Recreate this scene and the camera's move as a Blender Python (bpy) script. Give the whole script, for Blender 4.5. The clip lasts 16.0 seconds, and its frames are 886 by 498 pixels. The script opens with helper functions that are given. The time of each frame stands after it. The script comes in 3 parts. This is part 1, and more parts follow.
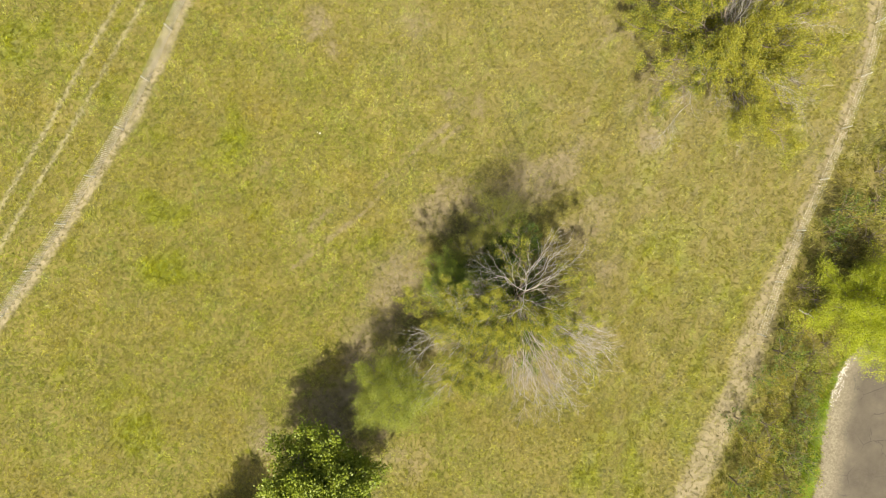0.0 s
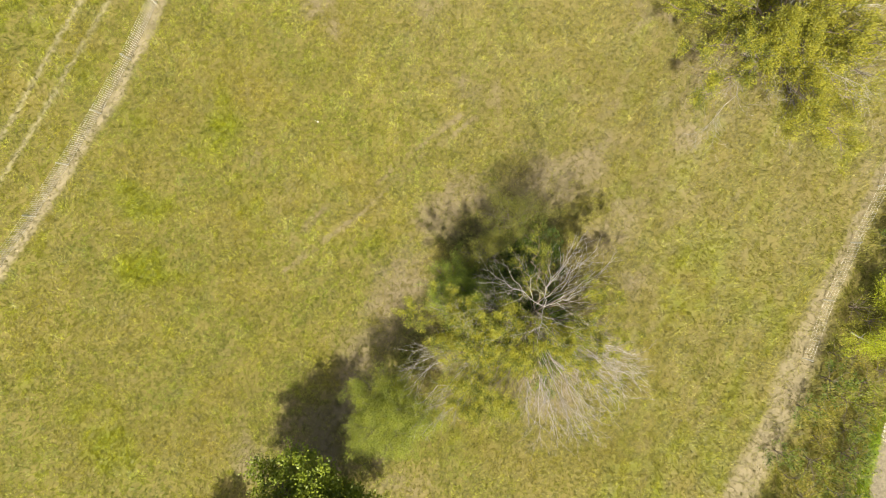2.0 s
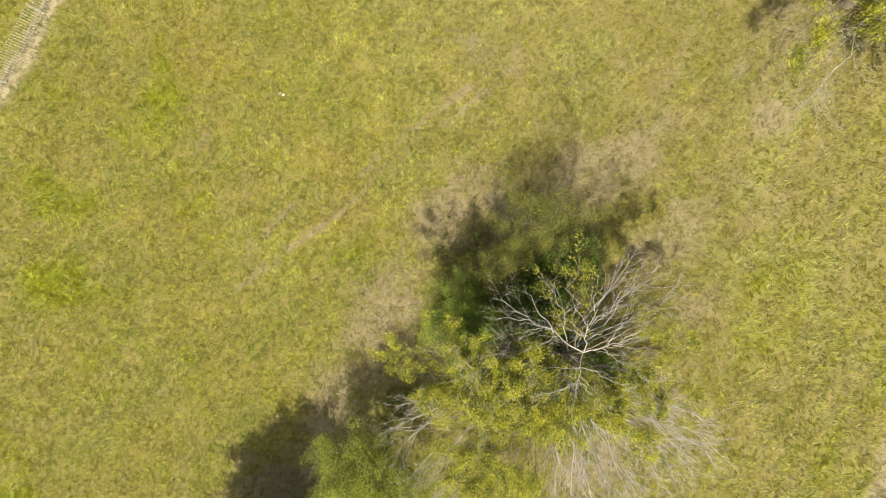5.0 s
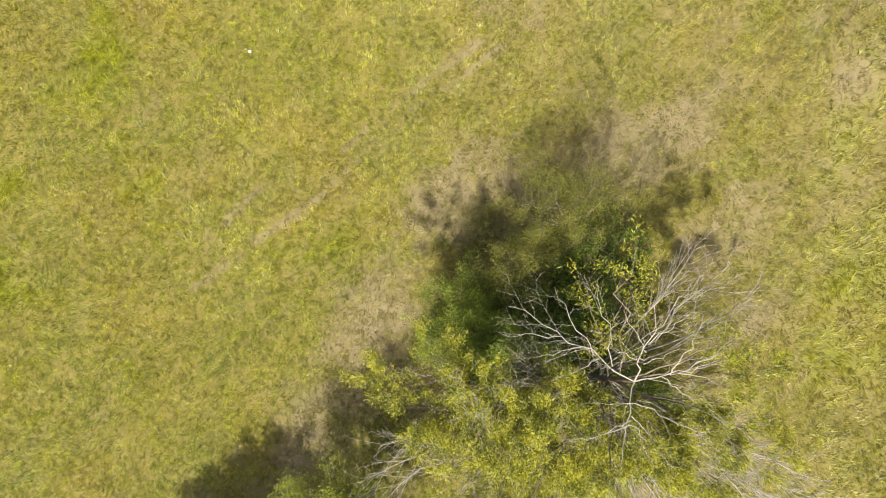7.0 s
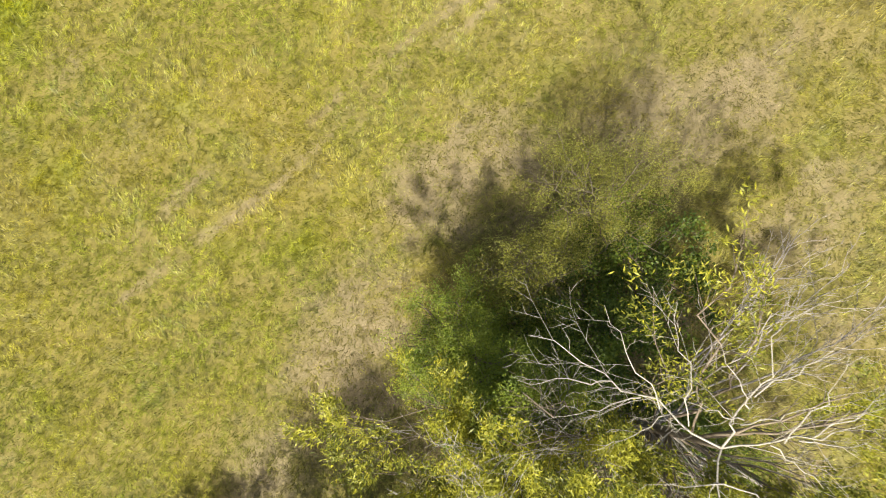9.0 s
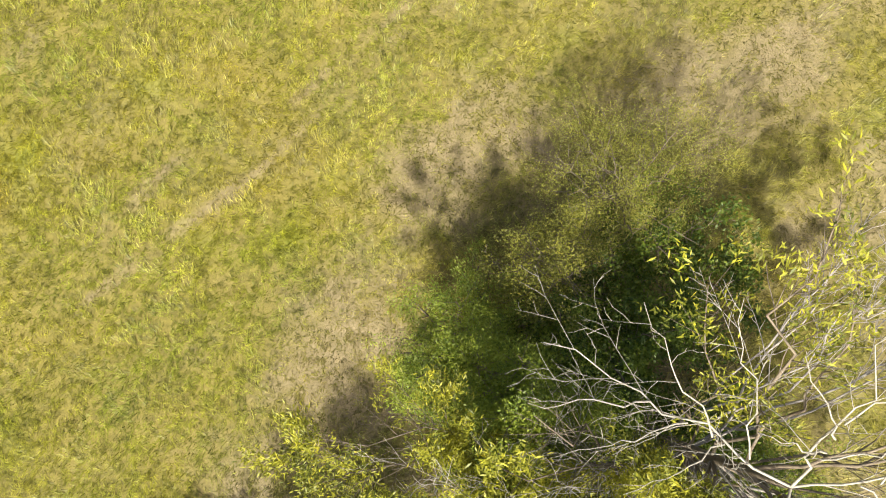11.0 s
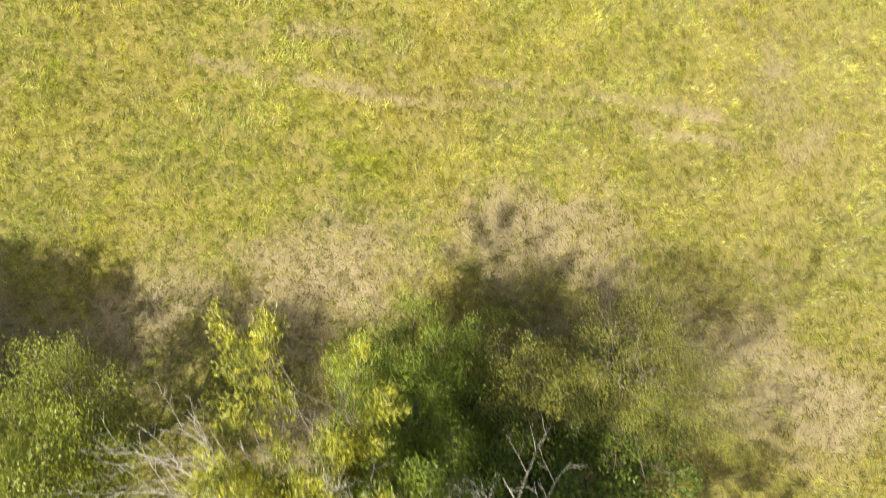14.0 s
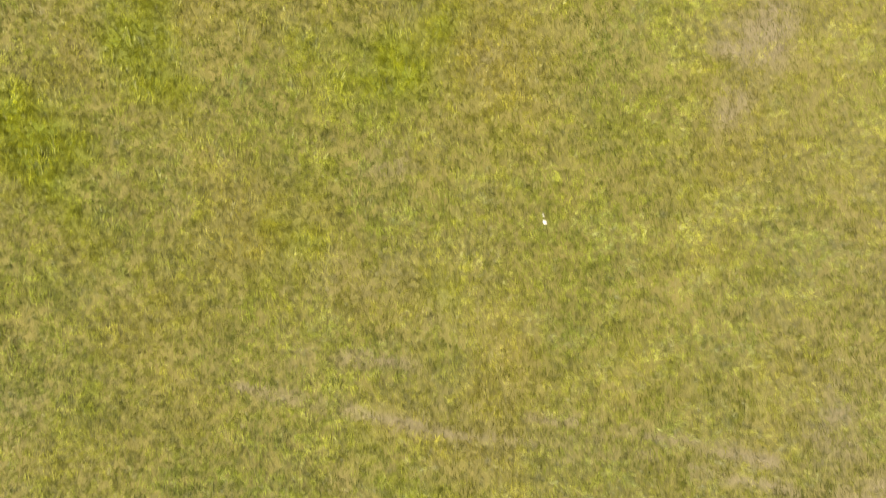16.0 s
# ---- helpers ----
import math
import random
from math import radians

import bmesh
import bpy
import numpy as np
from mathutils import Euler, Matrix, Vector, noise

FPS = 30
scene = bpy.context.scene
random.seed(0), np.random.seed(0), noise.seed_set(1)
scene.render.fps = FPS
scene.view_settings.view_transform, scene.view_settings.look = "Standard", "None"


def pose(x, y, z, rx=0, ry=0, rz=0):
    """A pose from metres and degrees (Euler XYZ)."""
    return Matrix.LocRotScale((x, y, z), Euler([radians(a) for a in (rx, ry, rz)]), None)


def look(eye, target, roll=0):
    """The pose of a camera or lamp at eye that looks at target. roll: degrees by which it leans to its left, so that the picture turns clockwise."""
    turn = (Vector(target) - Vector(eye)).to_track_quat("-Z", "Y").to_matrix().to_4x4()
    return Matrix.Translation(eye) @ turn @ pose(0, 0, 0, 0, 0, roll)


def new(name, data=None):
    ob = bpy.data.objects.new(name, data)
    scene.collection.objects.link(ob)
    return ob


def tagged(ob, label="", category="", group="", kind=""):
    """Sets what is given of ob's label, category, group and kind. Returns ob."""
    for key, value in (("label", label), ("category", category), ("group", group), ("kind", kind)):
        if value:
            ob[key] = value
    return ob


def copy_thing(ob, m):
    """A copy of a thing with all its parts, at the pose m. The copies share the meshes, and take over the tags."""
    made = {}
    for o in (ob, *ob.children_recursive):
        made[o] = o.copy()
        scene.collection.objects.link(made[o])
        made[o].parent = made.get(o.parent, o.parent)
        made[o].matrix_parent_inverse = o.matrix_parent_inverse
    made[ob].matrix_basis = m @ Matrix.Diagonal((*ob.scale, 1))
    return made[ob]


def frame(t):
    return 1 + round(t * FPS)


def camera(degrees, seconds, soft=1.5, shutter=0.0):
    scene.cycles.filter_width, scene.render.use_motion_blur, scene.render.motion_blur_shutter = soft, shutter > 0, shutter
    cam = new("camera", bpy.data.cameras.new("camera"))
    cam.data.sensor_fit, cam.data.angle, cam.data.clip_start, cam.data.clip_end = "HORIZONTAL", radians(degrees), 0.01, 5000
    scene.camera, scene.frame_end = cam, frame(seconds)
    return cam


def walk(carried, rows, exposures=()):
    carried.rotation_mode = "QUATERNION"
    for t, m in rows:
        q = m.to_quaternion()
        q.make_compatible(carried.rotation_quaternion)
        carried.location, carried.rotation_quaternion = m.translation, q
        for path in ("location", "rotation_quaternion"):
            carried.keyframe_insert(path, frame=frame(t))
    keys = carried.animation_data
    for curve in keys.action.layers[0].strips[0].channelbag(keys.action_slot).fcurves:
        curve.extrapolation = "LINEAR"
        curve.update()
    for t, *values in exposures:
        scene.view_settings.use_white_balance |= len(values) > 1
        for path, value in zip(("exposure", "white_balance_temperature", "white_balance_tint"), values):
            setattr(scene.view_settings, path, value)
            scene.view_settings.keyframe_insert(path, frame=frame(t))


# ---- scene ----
# Camera: a drone that sinks over a meadow, turns on the spot and glides away.
EXPOSURE = 1.19
cam = camera(70.0, 16.0, soft=0.95, shutter=0.5)
ROWS = [
    (0.0, -0.00, 0.00, 52.00, 0.00, -0.92, -1.03),
    (0.5, 0.04, 0.01, 51.17, 0.60, -0.95, -0.80),
    (1.0, 0.09, 0.08, 50.00, 0.94, -0.97, -0.52),
    (1.5, 0.18, 0.25, 48.50, 1.19, -1.05, -0.25),
    (2.0, 0.25, 0.42, 46.64, 1.40, -1.12, -0.03),
    (2.5, 0.45, 0.59, 44.81, 1.56, -1.11, 0.31),
    (3.0, 0.67, 0.81, 43.00, 1.69, -1.15, 0.60),
    (3.5, 0.84, 0.97, 41.20, 1.81, -1.19, 0.81),
    (4.0, 0.96, 1.00, 39.27, 1.85, -1.19, 1.07),
    (4.2, 1.01, 1.00, 38.54, 1.86, -1.16, 1.17),
    (6.3, 1.18, 0.61, 31.11, 2.36, -1.01, 1.98),
    (6.5, 1.21, 0.55, 30.47, 2.37, -1.00, 2.07),
    (7.0, 1.20, 0.47, 28.86, 2.37, -1.00, 2.18),
    (7.5, 1.29, 0.45, 27.31, 2.33, -0.95, 2.33),
    (8.0, 1.30, 0.41, 25.74, 2.30, -0.92, 2.41),
    (8.5, 1.30, 0.33, 24.16, 2.32, -0.89, 2.52),
    (8.7, 1.33, 0.28, 23.49, 2.31, -0.81, 2.60),
    (10.8, 1.63, 0.02, 20.09, 1.86, -0.54, 3.70),
    (11.0, 1.60, -0.07, 20.05, 1.99, -0.54, 3.68),
    (11.5, 1.65, -0.39, 19.97, 1.89, -0.46, 3.85),
    (11.8, 1.68, -0.60, 19.96, 4.79, -0.17, 3.91),
    (12.0, 1.77, -0.67, 20.02, 9.67, 0.03, 3.96),
    (12.2, 1.81, -0.71, 20.12, 19.87, 0.52, 3.79),
    (12.3, 1.83, -0.66, 20.26, 26.46, 0.78, 3.68),
    (12.4, 1.86, -0.66, 20.39, 31.79, 1.04, 3.56),
    (12.5, 1.89, -0.63, 20.43, 36.82, 1.30, 3.45),
    (12.6, 1.89, -0.54, 20.56, 41.67, 1.37, 3.37),
    (12.7, 1.89, -0.51, 20.62, 45.14, 1.44, 3.29),
    (12.8, 1.89, -0.50, 20.71, 47.18, 1.52, 3.21),
    (13.0, 1.91, -0.56, 20.77, 48.60, 1.66, 3.04),
    (13.2, 1.82, -0.55, 20.73, 49.23, 1.63, 3.03),
    (13.5, 1.43, -0.37, 20.73, 49.54, 1.58, 3.01),
    (14.0, -0.05, 0.24, 20.65, 49.71, 1.59, 2.71),
    (14.5, -2.11, 1.27, 20.63, 49.73, 1.51, 2.32),
    (15.0, -4.60, 2.72, 20.60, 49.87, 1.16, 2.18),
    (15.5, -7.40, 4.46, 20.52, 50.09, 0.33, 2.09),
    (16.0, -10.06, 6.11, 20.32, 50.24, 0.09, 2.02),
]
walk(cam, [(t, pose(x, y, z, 0, 0, turn) @ pose(0, 0, 0, a, 0, 0) @ pose(0, 0, 0, 0, b, 0)) for t, x, y, z, turn, a, b in ROWS],
     exposures=[(t, EXPOSURE + e, 7000, 5) for t, e in ((0.0, 0.0), (7.0, 0.06), (9.5, 0.20), (11.0, 0.27), (12.0, 0.30), (13.0, 0.39), (14.5, 0.38), (15.0, 0.16), (16.0, -0.10))])

# ---- light: high sun from the south-south-west, clear sky ----
ELEV, AZ = 57.0, 80.0  # shadows fall towards AZ (degrees from +x)
world = bpy.data.worlds.new("sky")
scene.world = world
world.use_nodes = True
wn = world.node_tree
sky = wn.nodes.new("ShaderNodeTexSky")
sky.sky_type, sky.sun_disc = "NISHITA", False
sky.dust_density, sky.ozone_density, sky.air_density = 5.0, 0.3, 0.8
sky.sun_elevation, sky.sun_rotation = radians(ELEV), radians(90 - (AZ + 180))
wn.links.new(sky.outputs[0], wn.nodes["Background"].inputs[0])
wn.nodes["Background"].inputs[1].default_value = 0.110
sun = new("sun", bpy.data.lights.new("sun", "SUN"))
sun.data.energy, sun.data.angle, sun.data.color = 4.45, radians(0.9), (1.0, 0.97, 0.90)
away = Vector((math.cos(radians(AZ)) * math.cos(radians(ELEV)), math.sin(radians(AZ)) * math.cos(radians(ELEV)), -math.sin(radians(ELEV))))
sun.matrix_world = look(-away * 90, (0, 0, 0))


# ---- materials ----
def material(name, rough=0.85):
    m = bpy.data.materials.new(name)
    m.use_nodes = True
    b = m.node_tree.nodes["Principled BSDF"]
    b.inputs["Roughness"].default_value = rough
    b.inputs["Specular IOR Level"].default_value = 0.25
    return m, m.node_tree, b


def add(nt, kind, **sets):
    n = nt.nodes.new(kind)
    for k, v in sets.items():
        if k == "op":
            n.operation = v
        else:
            n.inputs[k].default_value = v
    return n


def noise_node(nt, scale, detail=4.0, rough=0.6, vec=None, stretch=None, turn=0.0):
    n = add(nt, "ShaderNodeTexNoise", Scale=scale, Detail=detail, Roughness=rough)
    if vec is None:
        vec = nt.nodes.new("ShaderNodeNewGeometry").outputs["Position"]
    if stretch:
        mp = nt.nodes.new("ShaderNodeMapping")
        mp.inputs["Scale"].default_value = stretch
        mp.inputs["Rotation"].default_value = (0, 0, radians(turn))
        nt.links.new(vec, mp.inputs["Vector"])
        vec = mp.outputs[0]
    nt.links.new(vec, n.inputs["Vector"])
    return n.outputs[0]


def sharpen(nt, value, lo, hi):
    n = nt.nodes.new("ShaderNodeMapRange")
    n.inputs["From Min"].default_value, n.inputs["From Max"].default_value = lo, hi
    nt.links.new(value, n.inputs["Value"])
    return n.outputs[0]


def blend(nt, fac, a, b, mode="MIX"):
    n = nt.nodes.new("ShaderNodeMix")
    n.data_type, n.blend_type = "RGBA", mode
    for sock, v in ((n.inputs["Factor"], fac), (n.inputs["A"], a), (n.inputs["B"], b)):
        if isinstance(v, (int, float)):
            sock.default_value = v
        elif isinstance(v, tuple):
            sock.default_value = (*v, 1)
        else:
            nt.links.new(v, sock)
    return n.outputs["Result"]


def field_of(nt):
    at = nt.nodes.new("ShaderNodeAttribute")
    at.attribute_name = "field"
    sep = nt.nodes.new("ShaderNodeSeparateColor")
    nt.links.new(at.outputs["Color"], sep.inputs[0])
    return sep.outputs


def bump(nt, bsdf, height, strength, dist):
    n = add(nt, "ShaderNodeBump", Strength=strength, Distance=dist)
    nt.links.new(height, n.inputs["Height"])
    nt.links.new(n.outputs[0], bsdf.inputs["Normal"])


def ground_material():
    m, nt, b = material("meadow_ground", 0.95)
    f = field_of(nt)
    thatch = blend(nt, sharpen(nt, noise_node(nt, 4.6, 3, 0.6), 0.38, 0.62), (0.052, 0.048, 0.010), (0.128, 0.112, 0.025))
    thatch = blend(nt, sharpen(nt, noise_node(nt, 0.35, 4), 0.35, 0.7), thatch, (0.138, 0.112, 0.030))
    thatch = blend(nt, f[1], thatch, (0.110, 0.125, 0.010))
    earth = blend(nt, sharpen(nt, noise_node(nt, 2.2, 7), 0.3, 0.7), (0.102, 0.080, 0.045), (0.205, 0.161, 0.100))
    earth = blend(nt, sharpen(nt, noise_node(nt, 22.0, 4), 0.45, 0.7), earth, (0.110, 0.090, 0.045))
    earth = blend(nt, f[1], earth, (0.290, 0.245, 0.155))
    col = blend(nt, f[0], thatch, earth)
    mud = blend(nt, sharpen(nt, noise_node(nt, 0.5, 6), 0.3, 0.7), (0.047, 0.039, 0.027), (0.080, 0.067, 0.046))
    mud = blend(nt, sharpen(nt, noise_node(nt, 7.0, 5), 0.5, 0.75), mud, (0.070, 0.055, 0.042))
    warp = noise_node(nt, 0.8, 4)
    vec = nt.nodes.new("ShaderNodeVectorMath")
    vec.operation = "SCALE"
    vec.inputs["Scale"].default_value = 1.0
    nt.links.new(nt.nodes.new("ShaderNodeNewGeometry").outputs["Position"], vec.inputs[0])
    bent = nt.nodes.new("ShaderNodeVectorMath")
    bent.operation = "ADD"
    nt.links.new(vec.outputs[0], bent.inputs[0])
    nt.links.new(warp, bent.inputs[1])
    vor = add(nt, "ShaderNodeTexVoronoi", Scale=0.42)
    vor.feature = "DISTANCE_TO_EDGE"
    nt.links.new(bent.outputs[0], vor.inputs["Vector"])
    crack = nt.nodes.new("ShaderNodeMath")
    crack.operation = "MULTIPLY"
    nt.links.new(sharpen(nt, vor.outputs["Distance"], 0.016, 0.004), crack.inputs[0])
    nt.links.new(sharpen(nt, noise_node(nt, 0.3, 3), 0.42, 0.58), crack.inputs[1])
    mud = blend(nt, crack.outputs[0], mud, (0.035, 0.030, 0.024))
    mud = blend(nt, sharpen(nt, f[2], 0.62, 0.95), blend(nt, sharpen(nt, noise_node(nt, 5.0, 6), 0.35, 0.65), (0.100, 0.084, 0.054), (0.168, 0.143, 0.096)), mud)
    col = blend(nt, sharpen(nt, f[2], 0.05, 0.5), col, mud)
    nt.links.new(col, b.inputs["Base Color"])
    bump(nt, b, noise_node(nt, 14.0, 6), 0.6, 0.05)
    return m


def blade_material(name, young, ripe, straw, rich=(0.225, 0.228, 0.009)):
    m, nt, b = material(name, 0.7)
    nt.nodes.remove(b)
    f = field_of(nt)
    col = blend(nt, sharpen(nt, noise_node(nt, 0.30, 5, 0.65), 0.32, 0.68), young, ripe)
    col = blend(nt, sharpen(nt, noise_node(nt, 0.16, 5, 0.62), 0.46, 0.70), col, (0.262, 0.214, 0.030))
    col = blend(nt, sharpen(nt, noise_node(nt, 1.9, 5, 0.7), 0.50, 0.80), col, (0.215, 0.198, 0.055))
    sep = nt.nodes.new("ShaderNodeSeparateXYZ")
    nt.links.new(nt.nodes.new("ShaderNodeNewGeometry").outputs["Position"], sep.inputs[0])
    eastward = nt.nodes.new("ShaderNodeMapRange")
    for key, v in (("From Min", -8.0), ("From Max", 16.0), ("To Max", 0.48)):
        eastward.inputs[key].default_value = v
    nt.links.new(sep.outputs[0], eastward.inputs["Value"])
    col = blend(nt, eastward.outputs[0], col, (0.190, 0.160, 0.036))
    col = blend(nt, f[1], col, rich)
    col = blend(nt, f[0], col, blend(nt, f[1], straw, (0.350, 0.300, 0.190)))
    val = nt.nodes.new("ShaderNodeMapRange")
    val.inputs["To Min"].default_value, val.inputs["To Max"].default_value = 0.46, 1.20
    nt.links.new(f[2], val.inputs["Value"])
    mottle = nt.nodes.new("ShaderNodeMapRange")
    mottle.inputs["From Min"].default_value, mottle.inputs["From Max"].default_value = 0.38, 0.62
    mottle.inputs["To Min"].default_value, mottle.inputs["To Max"].default_value = 0.70, 1.20
    nt.links.new(noise_node(nt, 4.6, 3, 0.6), mottle.inputs["Value"])
    both = nt.nodes.new("ShaderNodeMath")
    both.operation = "MULTIPLY"
    nt.links.new(val.outputs[0], both.inputs[0])
    nt.links.new(mottle.outputs[0], both.inputs[1])
    # combed streaks that run with the slope of the meadow
    comb = nt.nodes.new("ShaderNodeMapping")
    comb.vector_type = "TEXTURE"
    comb.inputs["Rotation"].default_value = (0, 0, radians(48))
    comb.inputs["Scale"].default_value = (2.6, 0.30, 1.0)
    nt.links.new(nt.nodes.new("ShaderNodeNewGeometry").outputs["Position"], comb.inputs["Vector"])
    streak = nt.nodes.new("ShaderNodeMapRange")
    for key, v in (("From Min", 0.30), ("From Max", 0.70), ("To Min", 0.74), ("To Max", 1.22)):
        streak.inputs[key].default_value = v
    nt.links.new(noise_node(nt, 1.0, 3, 0.6, comb.outputs[0]), streak.inputs["Value"])
    three = nt.nodes.new("ShaderNodeMath")
    three.operation = "MULTIPLY"
    nt.links.new(both.outputs[0], three.inputs[0])
    nt.links.new(streak.outputs[0], three.inputs[1])
    hsv = nt.nodes.new("ShaderNodeHueSaturation")
    nt.links.new(three.outputs[0], hsv.inputs["Value"])
    nt.links.new(col, hsv.inputs["Color"])
    leafy(nt, hsv.outputs[0], 0.35)
    return m


def leafy(nt, col, through_part):
    """A thin leaf: it scatters light on the lit side and lets some through."""
    d, t, g = nt.nodes.new("ShaderNodeBsdfDiffuse"), nt.nodes.new("ShaderNodeBsdfTranslucent"), nt.nodes.new("ShaderNodeBsdfGlossy")
    g.inputs["Roughness"].default_value = 0.45
    mix, mix2 = nt.nodes.new("ShaderNodeMixShader"), nt.nodes.new("ShaderNodeMixShader")
    mix.inputs[0].default_value, mix2.inputs[0].default_value = through_part, 0.02
    nt.links.new(col, d.inputs["Color"])
    nt.links.new(col, t.inputs["Color"])
    nt.links.new(d.outputs[0], mix.inputs[1])
    nt.links.new(t.outputs[0], mix.inputs[2])
    nt.links.new(mix.outputs[0], mix2.inputs[1])
    nt.links.new(g.outputs[0], mix2.inputs[2])
    nt.links.new(mix2.outputs[0], nt.nodes["Material Output"].inputs["Surface"])


def leaf_material(name, dark, light, odd, odd_part=0.12):
    m, nt, b = material(name)
    nt.nodes.remove(b)
    isl = nt.nodes.new("ShaderNodeNewGeometry").outputs["Random Per Island"]
    col = blend(nt, sharpen(nt, noise_node(nt, 1.5, 3), 0.43, 0.57), dark, light)
    col = blend(nt, sharpen(nt, isl, 0.45, 1.4), col, light)
    col = blend(nt, sharpen(nt, noise_node(nt, 6.0, 2), 0.72 - odd_part, 0.76 - odd_part), col, odd)
    leafy(nt, col, 0.32)
    return m


def bark_material(name, a, c):
    m, nt, b = material(name, 0.9)
    col = blend(nt, sharpen(nt, noise_node(nt, 3.0, 6), 0.3, 0.7), a, c)
    col = blend(nt, sharpen(nt, noise_node(nt, 40.0, 4), 0.5, 0.75), col, tuple(v * 0.55 for v in a))
    nt.links.new(col, b.inputs["Base Color"])
    bump(nt, b, noise_node(nt, 30.0, 5), 0.5, 0.02)
    return m


GROUND = ground_material()
BLADES = blade_material("meadow_grass", (0.182, 0.206, 0.029), (0.284, 0.274, 0.033), (0.194, 0.154, 0.064))
LIME = blade_material("lime_shore_grass", (0.120, 0.200, 0.008), (0.175, 0.255, 0.010), (0.180, 0.220, 0.020), (0.160, 0.235, 0.008))
WEEDS = blade_material("rough_weeds", (0.125, 0.165, 0.013), (0.300, 0.295, 0.024), (0.240, 0.190, 0.060))
WILLOW = leaf_material("willow_leaf", (0.078, 0.092, 0.014), (0.258, 0.254, 0.025), (0.330, 0.300, 0.026))
GOLD = leaf_material("yellowing_willow_leaf", (0.125, 0.130, 0.018), (0.275, 0.262, 0.026), (0.300, 0.270, 0.022))
# dark-green leaves; in three shrubs under the willow they imitate crown shade
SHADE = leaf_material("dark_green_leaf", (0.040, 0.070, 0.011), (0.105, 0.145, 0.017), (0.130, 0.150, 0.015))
GREEN = leaf_material("mid_green_leaf", (0.112, 0.158, 0.022), (0.215, 0.262, 0.030), (0.220, 0.250, 0.028))
AIRY = leaf_material("olive_fine_leaf", (0.128, 0.132, 0.024), (0.225, 0.222, 0.036), (0.205, 0.180, 0.032))
FRESH = leaf_material("fresh_fine_leaf", (0.130, 0.155, 0.018), (0.225, 0.250, 0.026), (0.205, 0.215, 0.020))
BROAD = leaf_material("broad_leaf", (0.120, 0.158, 0.014), (0.200, 0.238, 0.020), (0.225, 0.238, 0.020))
YELLOW = leaf_material("yellow_green_leaf", (0.200, 0.240, 0.012), (0.330, 0.365, 0.018), (0.320, 0.320, 0.018))
RUST = leaf_material("rusty_weed_leaf", (0.160, 0.142, 0.020), (0.270, 0.240, 0.030), (0.260, 0.180, 0.032), 0.16)
BARK = bark_material("brown_bark", (0.110, 0.085, 0.060), (0.190, 0.155, 0.115))
DEAD = bark_material("weathered_dead_wood", (0.225, 0.204, 0.172), (0.360, 0.330, 0.282))
TWIG = bark_material("mauve_dry_twigs", (0.190, 0.166, 0.150), (0.320, 0.290, 0.264))


def metal_material(name, colour, metallic, rough):
    m, nt, b = material(name, rough)
    b.inputs["Metallic"].default_value = metallic
    nt.links.new(blend(nt, sharpen(nt, noise_node(nt, 12.0, 4), 0.4, 0.7), colour, tuple(v * 0.7 for v in colour)), b.inputs["Base Color"])
    return m


WIRE = metal_material("galvanised_wire", (0.80, 0.77, 0.68), 0.0, 0.6)
POST = metal_material("white_painted_post", (0.62, 0.60, 0.52), 0.0, 0.6)
STONE = bark_material("pale_stone", (0.45, 0.41, 0.36), (0.60, 0.56, 0.50))

# ---- plan of the ground: paths, bare earth, lush patches, the dry pond ----
LEFT_FENCE = [(-13.0, 33.0), (-17.4, 25.0), (-20.1, 19.0), (-21.7, 15.5), (-24.0, 10.4), (-26.3, 6.8), (-28.7, 2.8), (-31.6, -1.7), (-34.9, -6.4), (-40.0, -13.6)]
WHEELS = [[(-19.0, 30.0), (-25.8, 18.4), (-28.1, 14.6), (-30.6, 10.0), (-33.2, 5.6), (-38.0, -2.7)],
          [(-17.3, 30.0), (-23.8, 18.4), (-25.8, 15.0), (-29.0, 9.3), (-31.8, 4.7), (-37.0, -4.0)]]
RIGHT_PATH = [(38.6, 30.0), (36.8, 19.8), (35.9, 14.5), (33.9, 8.8), (31.6, 3.7), (29.7, -0.9), (28.3, -4.2), (26.9, -8.4), (25.4, -12.6), (23.4, -16.8), (21.4, -21.2), (18.6, -27.0)]
RIGHT_FENCE = [(38.2, 27.0), (36.8, 18.2), (35.7, 13.8), (34.4, 10.1), (31.4, 3.1), (29.8, -0.4), (28.4, -3.8), (27.1, -7.9)]
SHORE = [(29.6, -30.0), (30.6, -21.6), (31.4, -17.8), (32.2, -14.5), (33.6, -10.9), (35.6, -8.2), (39.0, -4.5), (44.0, 0.0), (60.0, 6.0)]
TRAILS = [[(-11.5, -2.5), (-8.1, 0.2), (-5.3, 2.4), (-2.8, 5.2), (-0.7, 6.8), (2.5, 9.2)], [(-4.6, 4.3), (-2.0, 6.7), (1.5, 9.4)], [(-0.7, 2.9), (0.5, 3.8), (1.6, 4.5)], [(-11.0, -0.1), (-7.9, 2.8)]]
